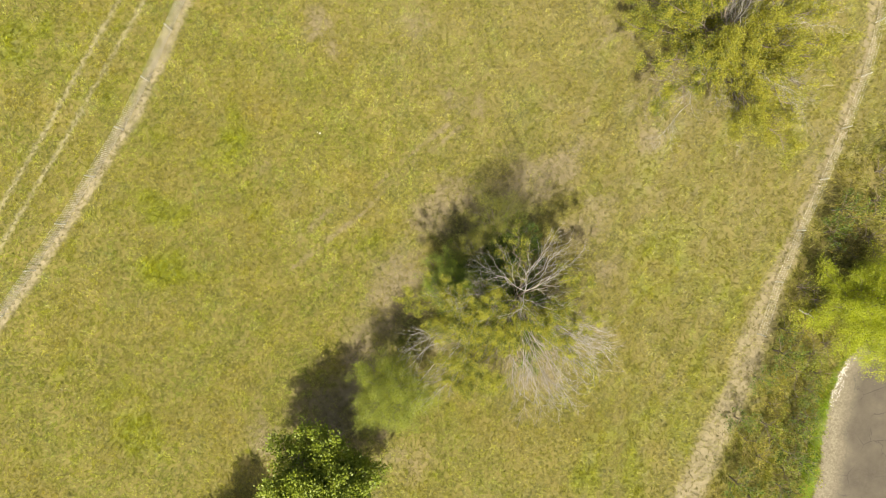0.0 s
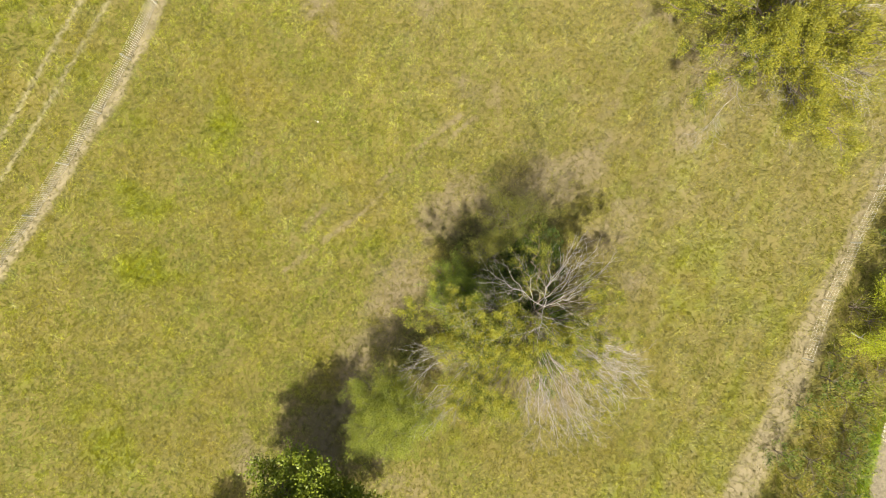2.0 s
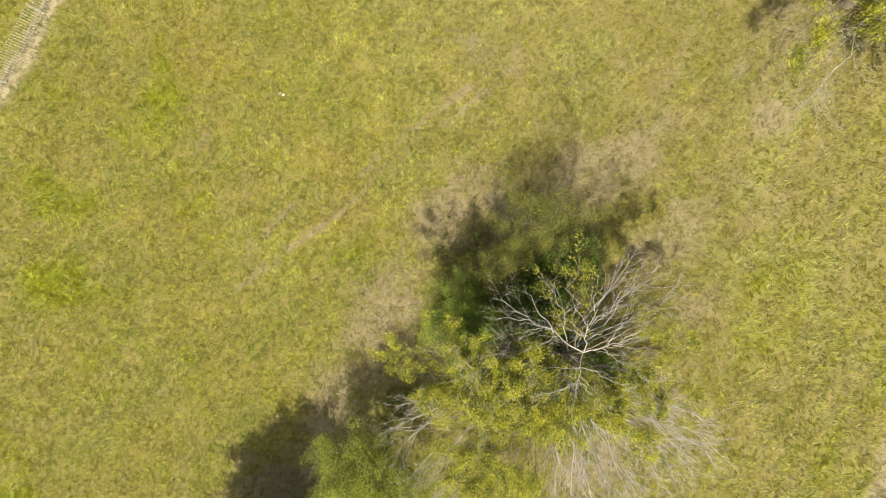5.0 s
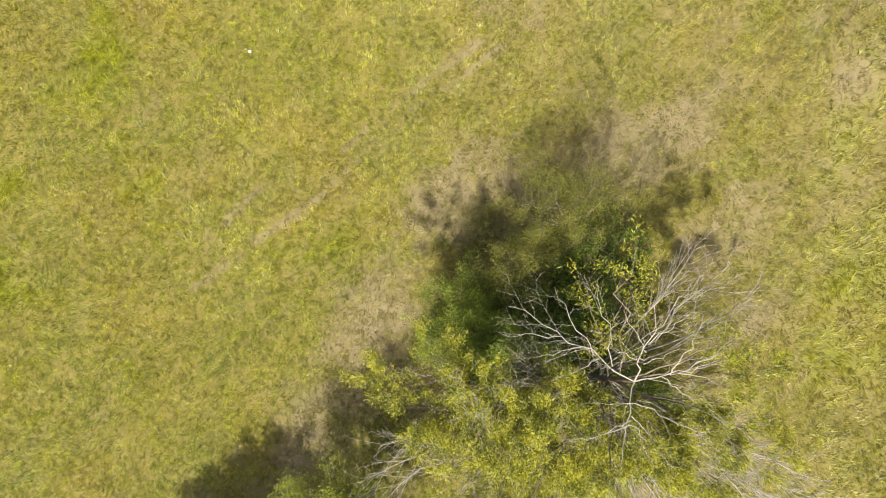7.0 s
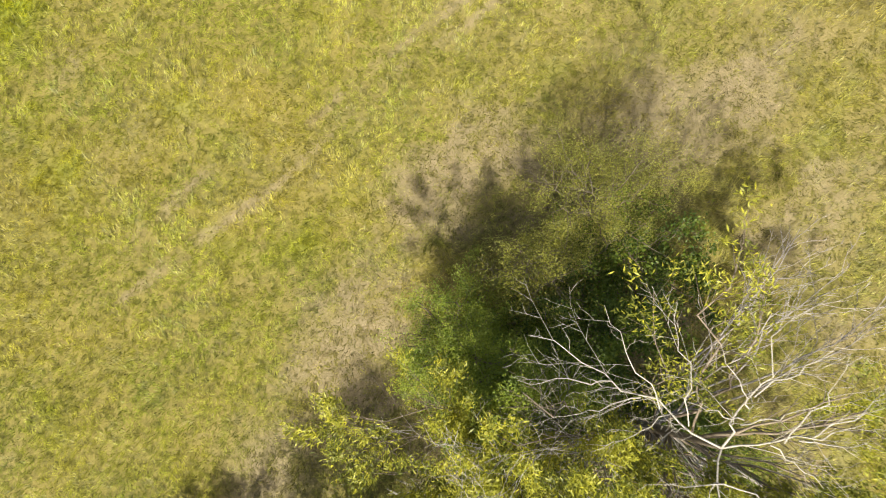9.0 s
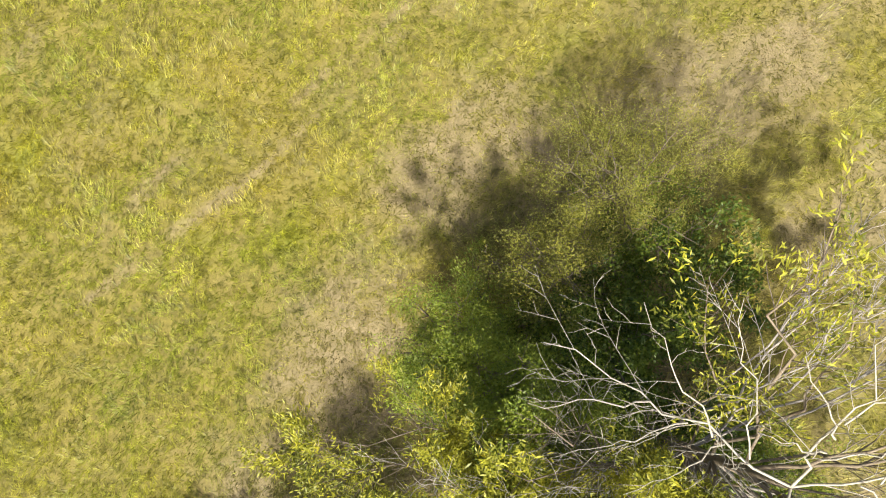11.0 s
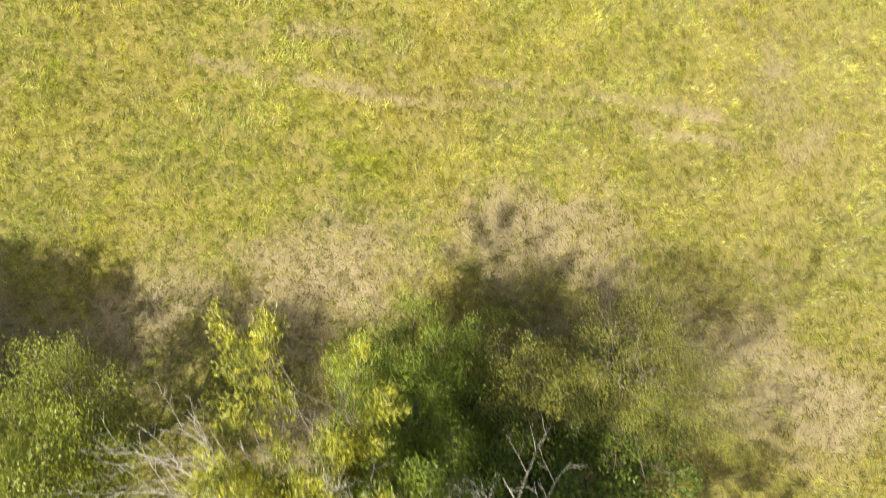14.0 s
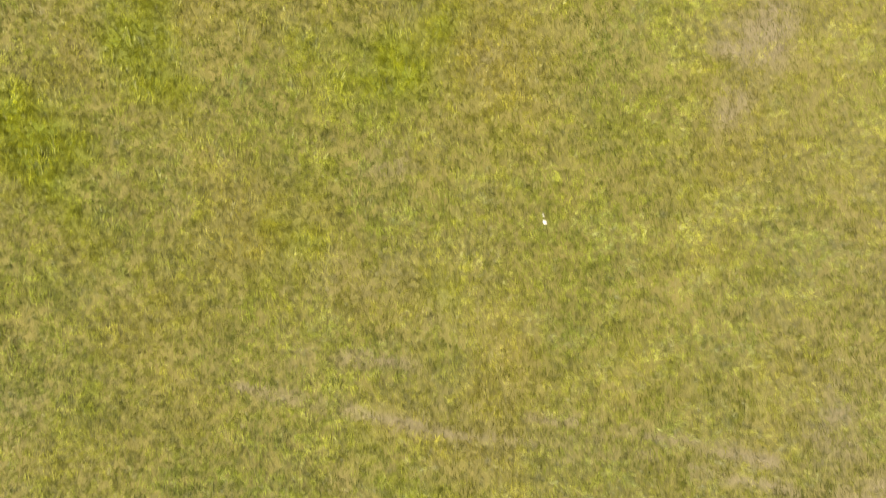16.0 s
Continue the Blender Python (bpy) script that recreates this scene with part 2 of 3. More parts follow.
EARTH = [(0.3, 1.4, 2.4, 1.0), (-2.0, -2.4, 2.4, 1.0), (-3.4, -4.8, 2.5, .95), (2.5, 3.7, 2.2, 1.0), (0.6, 3.8, 1.0, .8), (-5.6, -9.4, 2.7, .9),
         (-3.8, -7.0, 2.0, .9), (9.4, 5.4, 2.3, .7), (11.2, 6.4, 2.2, .7), (12.6, 8.3, 2.2, .6), (17.9, 8.2, 1.6, .8), (12.4, 0.8, 2.9, .6),
         (14.3, -2.7, 2.0, .6), (7.6, 4.0, 3.0, .95), (-2.2, -18.2, 2.2, .8), (-13.4, -17.1, 2.2, .8), (4.5, 0.0, 4.0, .9), (5.0, -5.0, 4.6, 1.0), (7.5, -8.5, 4.2, .9), (2.0, -8.0, 3.2, .7),
         (-7.0, -12.5, 3.0, .8), (-9.0, -15.5, 3.5, .9), (-4.0, -15.0, 2.2, .8), (12.5, 11.0, 5.0, .35), (19.0, 6.0, 4.5, .4), (14.0, 3.5, 4.0, .45),
         (20.0, 12.5, 6.0, .5), (8.5, -12.0, 3.0, .7), (13.5, -8.0, 3.5, .45), (16.0, 17.0, 4.0, .5),
         (-9.3, 17.6, 1.5, .85), (-8.2, 15.6, 1.0, .7), (1.6, 11.3, 1.2, .6), (3.9, 11.0, 1.4, .55), (-1.2, 17.2, 1.4, .6), (-13.6, 6.2, 0.9, .45)]
LUSH = [(-24.5, -14.5, 3.0, .8), (-26.0, 12.0, 2.0, .5), (-22.0, 2.5, 2.5, .5), (-11.0, 5.2, 2.0, .4), (-4.0, -0.5, 1.5, .3), (-14.0, 5.0, 2.0, .5),
        (14.0, -19.0, 3.0, .5), (24.0, -1.5, 4.0, .4), (18.5, -1.0, 3.5, .5), (20.0, -14.0, 4.0, .4), (-33.0, 16.0, 4.0, .4),
        (-21.9, -2.5, 2.2, .7), (-20.8, 2.2, 1.8, .6), (-17.9, -3.5, 2.0, .5), (-16.1, 7.7, 2.0, .6), (-13.4, 2.3, 1.6, .5), (-10.8, 0.4, 1.4, .4), (1.0, 5.4, 0.8, .5)]

TABLE = np.random.RandomState(5).rand(256, 256)


def vnoise(x, y, size, salt=0):
    """Smooth noise from 0 to 1, with forms about `size` metres wide."""
    u, v = x / size + salt * 17.3, y / size + salt * 9.1
    i, j = np.floor(u).astype(int), np.floor(v).astype(int)
    a, b = u - i, v - j
    a, b = a * a * (3 - 2 * a), b * b * (3 - 2 * b)
    p = lambda m, n: TABLE[(i + m) % 256, (j + n) % 256]
    return (p(0, 0) * (1 - a) + p(1, 0) * a) * (1 - b) + (p(0, 1) * (1 - a) + p(1, 1) * a) * b


def fnoise(x, y, size, salt=0):
    return 0.5 * vnoise(x, y, size, salt) + 0.3 * vnoise(x, y, size / 2.3, salt + 1) + 0.2 * vnoise(x, y, size / 5.1, salt + 2)


def along(x, y, line):
    """Distance from a line of points, and the side (+ to its left)."""
    best, side = np.full(x.shape, 1e9), np.zeros(x.shape)
    for (ax, ay), (bx, by) in zip(line, line[1:]):
        dx, dy = bx - ax, by - ay
        s = np.clip(((x - ax) * dx + (y - ay) * dy) / (dx * dx + dy * dy), 0, 1)
        d = np.hypot(x - ax - s * dx, y - ay - s * dy)
        near = d < best
        best = np.where(near, d, best)
        side = np.where(near, np.sign(dx * (y - ay) - dy * (x - ax)), side)
    return best, side


def step(v, lo, hi):
    s = np.clip((v - lo) / (hi - lo), 0, 1)
    return s * s * (3 - 2 * s)


def rim_of(x, y):
    """Width of the green rim of the pond, and where it grows."""
    sd, side = along(x, y, SHORE)
    edge = 0.25 + 1.4 * step(-y, 10.5, 20) + (fnoise(x, y, 1.6, 3) - 0.5) * 0.6
    return edge, (1 - step(sd, edge - 0.3, edge + 0.1)) * (x > 28) * (y < -9) * (side < 0)


def fields(x, y):
    """Bare earth, lushness, dry mud and rough weeds at places of the plan, 0 to 1."""
    rag = fnoise(x, y, 1.6, 3)
    big = fnoise(x, y, 7.0, 8)
    soil = np.zeros(x.shape)
    for ex, ey, r, k in EARTH:
        soil = np.maximum(soil, k * np.exp(-((x - ex) ** 2 + (y - ey) ** 2) / (2 * (0.72 * r) ** 2)))
    soil = step(soil + (rag - 0.5) * 1.1 + (vnoise(x, y, 0.35, 12) - 0.5) * 0.35, 0.15, 0.98) * 0.84
    soil = np.maximum(soil, 0.20 * step(big, 0.5, 0.75) * step(rag, 0.4, 0.7) * step(x, -24, -14))
    soil = np.maximum(soil, 0.16 * step(x + y, 2, 16) * step(y, -5, 3) * (0.4 + 1.2 * rag))
    d, _ = along(x, y, LEFT_FENCE)
    hay = 1 - step(d + (rag - .5) * 0.5, 0.35, 0.80)
    soil = np.maximum(soil, 0.90 * hay)
    hay = 0.45 * hay
    for line in WHEELS:
        d, _ = along(x, y, line)
        rut = 1 - step(d + (rag - .5) * 0.04, 0.12, 0.26)
        soil, hay = np.maximum(soil, 0.72 * rut), np.maximum(hay, 0.66 * rut)
    for line in TRAILS:
        d, _ = along(x, y, line)
        soil = np.maximum(soil, 0.75 * (1 - step(d + (rag - .5) * 0.4, 0.04, 0.26)) * step(fnoise(x, y, 2, 5), 0.25, 0.5))
    d, side = along(x, y, RIGHT_PATH)
    wide = 0.60 + 0.75 * (1 - step(y, -9, 3))
    strip = 1 - step(d + (rag - .5) * 0.7, wide * 0.6, wide * 1.25)
    soil = np.maximum(soil, 0.84 * strip)
    hay = np.maximum(hay, 0.26 * strip)
    east = side > 0
    sd, sside = along(x, y, SHORE)
    edge, rim = rim_of(x, y)
    mud = np.where((sside < 0), step(sd, edge - 0.05, edge + 0.3) * (0.6 + 0.4 * step(sd + (rag - 0.5) * 1.5, edge + 0.9, edge + 3.4)), 0.0)
    weeds = east * step(d, wide * 0.9, wide * 1.5) * (1 - step(mud, 0.0, 0.3)) * (1 - rim)
    weeds = weeds * np.where(y > 7, 1 - step(y, 7, 12), 1)
    lush = np.zeros(x.shape)
    for ex, ey, r, k in LUSH:
        lush = np.maximum(lush, k * np.exp(-((x - ex) ** 2 + (y - ey) ** 2) / (2 * (0.8 * r) ** 2)))
    lush = step(lush + (fnoise(x, y, 2.2, 21) - 0.5) * 1.5, 0.15, 0.95)
    # swathes that run along the eastern path
    u = x * 0.92 - y * 0.38
    v = x * 0.38 + y * 0.92
    stripe = vnoise(u * 5.5, v, 4.0, 31) * 0.35 + vnoise(u * 9, v * 2.2, 4.0, 33) * 0.4 + rag * 0.25
    lush = np.where(x > 13, np.maximum(lush, 0.5 * step(stripe, 0.5, 0.75)), lush)
    soil = np.where((x > 13) & ~east, np.maximum(soil, (0.22 + 0.28 * step(y, -4, 6)) * step(1 - stripe, 0.5, 0.78)), soil)
    lush = np.maximum(np.maximum(lush * (1 - soil), rim), hay)
    return np.clip(soil * (1 - rim), 0, 1), np.clip(lush, 0, 1), mud, np.clip(weeds, 0, 1)


def relief(x, y):
    """Height of the ground."""
    sd, sside = along(x, y, SHORE)
    z = (fnoise(x, y, 3.0, 41) - 0.5) * 0.10 + (fnoise(x, y, 0.9, 44) - 0.5) * 0.05
    return z - np.where(sside < 0, 0.9 * step(sd, 0.0, 1.6), 0.0)


def mesh_object(name, verts, faces, mat, parent=None, field=None, smooth=False):
    me = bpy.data.meshes.new(name)
    verts, faces = np.asarray(verts, np.float32), np.asarray(faces, np.int32)
    n, k = faces.shape
    me.vertices.add(len(verts))
    me.vertices.foreach_set("co", verts.ravel())
    me.loops.add(n * k)
    me.loops.foreach_set("vertex_index", faces.ravel())
    me.polygons.add(n)
    me.polygons.foreach_set("loop_start", np.arange(0, n * k, k, dtype=np.int32))
    me.polygons.foreach_set("loop_total", np.full(n, k, np.int32))
    me.polygons.foreach_set("use_smooth", np.full(n, smooth))
    if field is not None:
        at = me.attributes.new("field", "FLOAT_COLOR", "POINT")
        at.data.foreach_set("color", np.column_stack([*field, np.ones(len(verts))]).astype(np.float32).ravel())
    me.update(calc_edges=True)
    me.materials.append(mat)
    ob = new(name, me)
    if parent:
        ob.parent = parent
    return ob


def part(name, verts, faces, mat, parent, label="", smooth=False):
    return tagged(mesh_object(name, verts, faces, mat, parent, smooth=smooth), label)


# ---- ground: one sheet to the horizon ----
def spread(lo, hi, fine):
    inner = np.arange(lo, hi + fine / 2, fine)
    far = np.cumsum(0.5 * 1.35 ** np.arange(25))
    far = far[far < 2600]
    return np.concatenate([lo - far[::-1], inner, hi + far])


gx, gy = np.meshgrid(spread(-42, 44, 0.38), spread(-27, 27, 0.38))
nx = gx.shape[1]
px, py = gx.ravel(), gy.ravel()
soil, lush, mud, weeds = fields(px, py)
near = (np.abs(px) < 46) & (np.abs(py) < 30)
mud = np.where(near | (px > 30), mud, 0)
pz = np.where(np.abs(px) + np.abs(py) < 120, relief(px, py), 0.0)
idx = np.arange(len(px)).reshape(gx.shape)
quads = np.stack([idx[:-1, :-1], idx[:-1, 1:], idx[1:, 1:], idx[1:, :-1]], -1).reshape(-1, 4)
ground = mesh_object("ground", np.column_stack([px, py, pz]), quads, GROUND, field=(soil, lush, mud), smooth=True)
tagged(ground, "grazed olive-green meadow with bare earth and a dry muddy pond edge", "ground", kind="structure")


# ---- grass ----
def blades(name, tufts, each, box, length, width, mat, keep, label, seed, rise=0.45, gather=0.07):
    """Tufts of leaning blades; each tuft has a lean and a shade of its own."""
    r = np.random.RandomState(seed)
    x, y = r.uniform(box[0], box[1], tufts), r.uniform(box[2], box[3], tufts)
    so, lu, mu, we = fields(x, y)
    ok = r.rand(tufts) < keep(x, y, so, lu, mu, we)
    x, y, so, lu = (np.repeat(v[ok], each) for v in (x, y, so, lu))
    m, n = int(ok.sum()), int(ok.sum()) * each
    so = np.clip(so * np.repeat(r.uniform(0.35, 1.3, m), each), 0, 1)
    clump = (vnoise(x, y, 0.30, 61) - 0.5) * 1.2 + (vnoise(x, y, 0.75, 63) - 0.5) * 0.5
    tone = np.repeat(np.clip(r.normal(0.5, 0.20, m), 0, 1), each) + clump * 0.55
    tall = np.repeat(r.uniform(0.6, 1.3, m), each) * (1 + 0.45 * clump)
    az = np.repeat(r.uniform(0, 2 * np.pi, m), each) * 0.35 + 2 * np.pi * fnoise(x, y, 1.1, 51) * 1.4 + r.normal(0, 0.75, n)
    x, y = x + r.normal(0, gather, n), y + r.normal(0, gather, n)
    ln = r.uniform(*length, n) * tall * (1 - 0.40 * so) * (0.85 + 0.5 * lu)
    up = np.clip(r.normal(rise, 0.22, n), 0.08, 0.95)
    w = r.uniform(*width, n)
    z = relief(x, y) - 0.01
    flat = np.sqrt(1 - up * up)
    dx, dy = np.cos(az) * ln * flat, np.sin(az) * ln * flat
    sx, sy = -np.sin(az) * w / 2, np.cos(az) * w / 2
    v = np.empty((n, 3, 3))
    v[:, 0] = np.column_stack([x - sx, y - sy, z])
    v[:, 1] = np.column_stack([x + sx, y + sy, z])
    v[:, 2] = np.column_stack([x + dx, y + dy, z + ln * up])
    tone = np.clip(tone + r.normal(0, 0.10, n), 0, 1)
    f = (np.repeat(so, 3), np.repeat(lu, 3), np.repeat(tone, 3))
    ob = mesh_object(name, v.reshape(-1, 3), np.arange(3 * n).reshape(-1, 3), mat, field=f)
    return tagged(ob, label, "grass", kind="stuff")


short = lambda x, y, so, lu, mu, we: (1 - 0.30 * so) * (1 - step(mu, 0.0, 0.4)) * (1 - we)
core = lambda x, y, so, lu, mu, we: short(x, y, so, lu, mu, we) * ((x > -27) & (x < 17) & (y > -16))
rest = lambda x, y, so, lu, mu, we: short(x, y, so, lu, mu, we) * ~((x > -27) & (x < 17) & (y > -16))
blades("meadow_grass", 106000, 7, (-27, 17, -16, 22), (0.12, 0.32), (0.018, 0.042), BLADES, core, "short grazed yellow-green grass blades on the meadow", 11)
blades("outer_grass", 150000, 5, (-40, 40, -25, 24), (0.14, 0.38), (0.032, 0.068), BLADES, rest, "yellow-green grass blades on the outer meadow", 12)
blades("rough_weeds", 14000, 7, (20, 42, -25, 14), (0.25, 0.75), (0.03, 0.08), WEEDS, lambda x, y, so, lu, mu, we: we, "tall rough weeds between the path and the pond", 13, 0.6, 0.12)

blades("shore_grass", 26000, 7, (28, 36, -25, -8), (0.15, 0.40), (0.03, 0.06), LIME, lambda x, y, so, lu, mu, we: rim_of(x, y)[1], "lime-green grass along the dry pond's rim", 14)


# ---- plants ----
def tubes_mesh(tubes):
    """Tapered round limbs; a tube is its points, its radii and the number of its sides."""
    V, F, base = [], [], 0
    for pts, rad, k in tubes:
        pts = np.asarray(pts)
        d = np.gradient(pts, axis=0)
        d /= np.linalg.norm(d, axis=1)[:, None] + 1e-9
        ref = np.array([0, 0, 1.0]) if abs(d[0, 2]) < 0.9 else np.array([1.0, 0, 0])
        a = np.cross(d, ref)
        a /= np.linalg.norm(a, axis=1)[:, None] + 1e-9
        b = np.cross(d, a)
        ang = np.arange(k) * 2 * np.pi / k
        ring = pts[:, None] + np.asarray(rad)[:, None, None] * (np.cos(ang)[None, :, None] * a[:, None] + np.sin(ang)[None, :, None] * b[:, None])
        V.append(ring.reshape(-1, 3))
        n = len(pts)
        i, j = np.meshgrid(np.arange(n - 1), np.arange(k), indexing="ij")
        q = np.stack([i * k + j, i * k + (j + 1) % k, (i + 1) * k + (j + 1) % k, (i + 1) * k + j], -1).reshape(-1, 4)
        F.append(q + base)
        base += n * k
    return np.concatenate(V), np.concatenate(F)


def leaves_mesh(r, spots, ways, count, size, slim, scatter):
    """Folded pointed leaves round the spots."""
    n = len(spots) * count
    p = np.repeat(spots, count, 0) + r.normal(0, scatter, (n, 3))
    d = np.repeat(ways, count, 0) * 0.7 + r.normal(0, 0.6, (n, 3))
    d /= np.linalg.norm(d, axis=1)[:, None] + 1e-9
    up = np.array([0, 0, 1.0]) + r.normal(0, 0.55, (n, 3))
    s = np.cross(d, up)
    s /= np.linalg.norm(s, axis=1)[:, None] + 1e-9
    nrm = np.cross(s, d)
    ln = r.uniform(0.65, 1.25, n)[:, None] * size
    w = ln * slim
    mid = p + d * ln * 0.45 - nrm * w * 0.25
    v = np.empty((n, 4, 3))
    v[:, 0], v[:, 1], v[:, 2], v[:, 3] = p, mid + s * w * 0.5, p + d * ln, mid - s * w * 0.5
    v[:, 1] += nrm * w * 0.3
    v[:, 3] += nrm * w * 0.3
    i = np.arange(n)[:, None] * 4
    f = np.concatenate([i + [0, 1, 2], i + [0, 2, 3]], 0)
    return v.reshape(-1, 3), f


def unit(v):
    return v / (np.linalg.norm(v) + 1e-9)


def sprout(r, p, d, length, rad, level, spec, tubes, spots):
    """One branch and all that grows from it."""
    n = max(3, int(length / (0.35 if level < 2 else 0.22)))
    n = min(n, (9, 6, 4, 3)[level])
    pts, dirs, q, e = [p], [d], p, d
    for _ in range(n):
        e = unit(e + r.normal(0, spec["wander"], 3) + np.array([0, 0, spec["lift"]]) / n)
        q = q + e * length / n
        pts.append(q)
        dirs.append(e)
    pts = np.array(pts)
    pts[:, 2] = np.maximum(pts[:, 2], 0.12)
    rads = rad * np.linspace(1, 0.3, n + 1)
    tubes.append((pts, rads, 5 if level < 1 else 3))
    grow(r, pts, np.array(dirs), length, rads, level, spec, tubes, spots)


def grow(r, pts, dirs, length, rads, level, spec, tubes, spots, first=0.3):
    n = len(pts) - 1
    if level < spec["levels"]:
        kids = max(2, int(round(spec["kids"][level] * length)))
        for k in range(kids):
            s = first + (1 - first) * (k + r.rand()) / kids
            i = min(int(s * n), n - 1)
            p = pts[i] + (pts[i + 1] - pts[i]) * (s * n - i)
            side = unit(np.cross(dirs[i], r.normal(0, 1, 3)))
            side = unit(side + np.array([0, 0, spec.get("rise", 0.15)]))
            d = unit(dirs[i] * math.cos(spec["angle"]) + side * math.sin(spec["angle"]))
            ln = spec["ratio"] * length * (1.15 - 0.6 * s) * r.uniform(0.6, 1.2)
            if ln > 0.15:
                sprout(r, p, d, ln, max(rads[i] * 0.55, spec["thin"]), level + 1, spec, tubes, spots)
    if level >= spec["levels"] - 1:
        for i in ((n - 1, n) if level == spec["levels"] else (n,)):
            spots.append((pts[i], dirs[i]))


def curved(a, b, bow, n=9):
    s = np.linspace(0, 1, n)[:, None]
    mid = (a + b) / 2 + np.array([0, 0, bow])
    return (1 - s) ** 2 * a + 2 * s * (1 - s) * mid + s ** 2 * b


def plant(name, base, trunk_top, trunk_rad, limbs, label, category, seed, bark=BARK, trunk_sides=9):
    """A tree or shrub: a trunk, and limbs (end, bow, radius, spec, leaf settings, wood) that end at given places."""
    r = np.random.RandomState(seed)
    root = new(name)
    bx, by = base
    bz = float(relief(np.array([bx]), np.array([by]))[0])
    root.location = (bx, by, bz)
    tagged(root, label, category)
    top = np.array([trunk_top[0] - bx, trunk_top[1] - by, trunk_top[2]])
    path = curved(np.array([0, 0, -0.15]), top, 0.0, 8) + r.normal(0, trunk_rad * 0.25, (8, 3)) * np.linspace(0, 1, 8)[:, None]
    rads = trunk_rad * np.array([1.5, 1.1, 0.9, .70, .52, .38, .26, .16])
    part("trunk", *tubes_mesh([(path, rads, trunk_sides)]), bark, root, smooth=True)
    for end, bow, rad, start, spec, leaf, wood in limbs:
        if isinstance(start, tuple):
            a = np.array([start[0] - bx, start[1] - by, start[2]])
        else:
            a = path[int(np.clip(round(start * 7 + (r.uniform(-1.9, 1.5) if start < 0.84 else 0)), 0, 7))]
        b = np.array([end[0] - bx, end[1] - by, end[2]])
        pts = curved(a, b, bow)
        pts[1:-1] += r.normal(0, 0.02 * np.linalg.norm(b - a), (len(pts) - 2, 3))
        dirs = np.gradient(pts, axis=0)
        dirs /= np.linalg.norm(dirs, axis=1)[:, None]
        length = float(np.linalg.norm(np.diff(pts, axis=0), axis=1).sum())
        rr = rad * np.linspace(1, 0.22, len(pts))
        tubes, spots = [(pts, rr, 6)], []
        grow(r, pts, dirs, length, rr, 0, spec, tubes, spots, spec.get("first", 0.3))
        limb = part("limb", *tubes_mesh(tubes), wood, root, smooth=True)
        if leaf and spots:
            count, size, slim, scatter, mat, share = leaf
            clump = 0.80 if size < 0.2 else 0.95
            sp = np.array([s for s, _ in spots])
            wy = np.array([d for _, d in spots])
            pick = vnoise(sp[:, 0] + 0.7 * sp[:, 2] + bx, sp[:, 1] - 0.6 * sp[:, 2] + by, clump, seed % 50) + r.normal(0, 0.06, len(sp)) < share
            if pick.any():
                part("foliage", *leaves_mesh(r, sp[pick], wy[pick], count, size, slim, scatter), mat, limb)
    return root


def dome(r, centre, radius, height, low, n, flat=1.0):
    """Limb ends spread over a rounded crown."""
    ends = []
    for k in range(n):
        u = (k + 0.5) / n
        a = k * 2.39996 + r.uniform(-0.3, 0.3)
        rr = radius * math.sqrt(u) * r.uniform(0.85, 1.1)
        z = low + (height - low) * math.sqrt(max(0.0, 1 - u * 0.96)) * r.uniform(0.85, 1.05)
        ends.append((centre[0] + rr * math.cos(a), centre[1] + rr * math.sin(a) * flat, max(z, 0.4)))
    return ends


LIVE = dict(levels=2, kids=(2.8, 4.0), angle=0.66, ratio=0.26, wander=0.14, lift=0.25, thin=0.005, first=0.35)
BARE = dict(levels=3, kids=(2.4, 3.0, 3.2), angle=0.62, ratio=0.44, wander=0.19, lift=0.2, thin=0.0058, first=0.15)
DRY = dict(levels=3, kids=(2.0, 3.2, 3.4), angle=0.52, ratio=0.30, wander=0.20, lift=-0.06, thin=0.0090, first=0.45)
BUSHY = dict(levels=2, kids=(3.2, 4.5), angle=0.85, ratio=0.36, wander=0.16, lift=0.1, thin=0.004)
WIRY = dict(levels=3, kids=(2.0, 3.0, 3.0), angle=0.52, ratio=0.30, wander=0.16, lift=0.05, thin=0.0085, first=0.50)
SPIRE = dict(levels=2, kids=(3.5, 4.0), angle=0.6, ratio=0.16, wander=0.10, lift=0.3, thin=0.005)


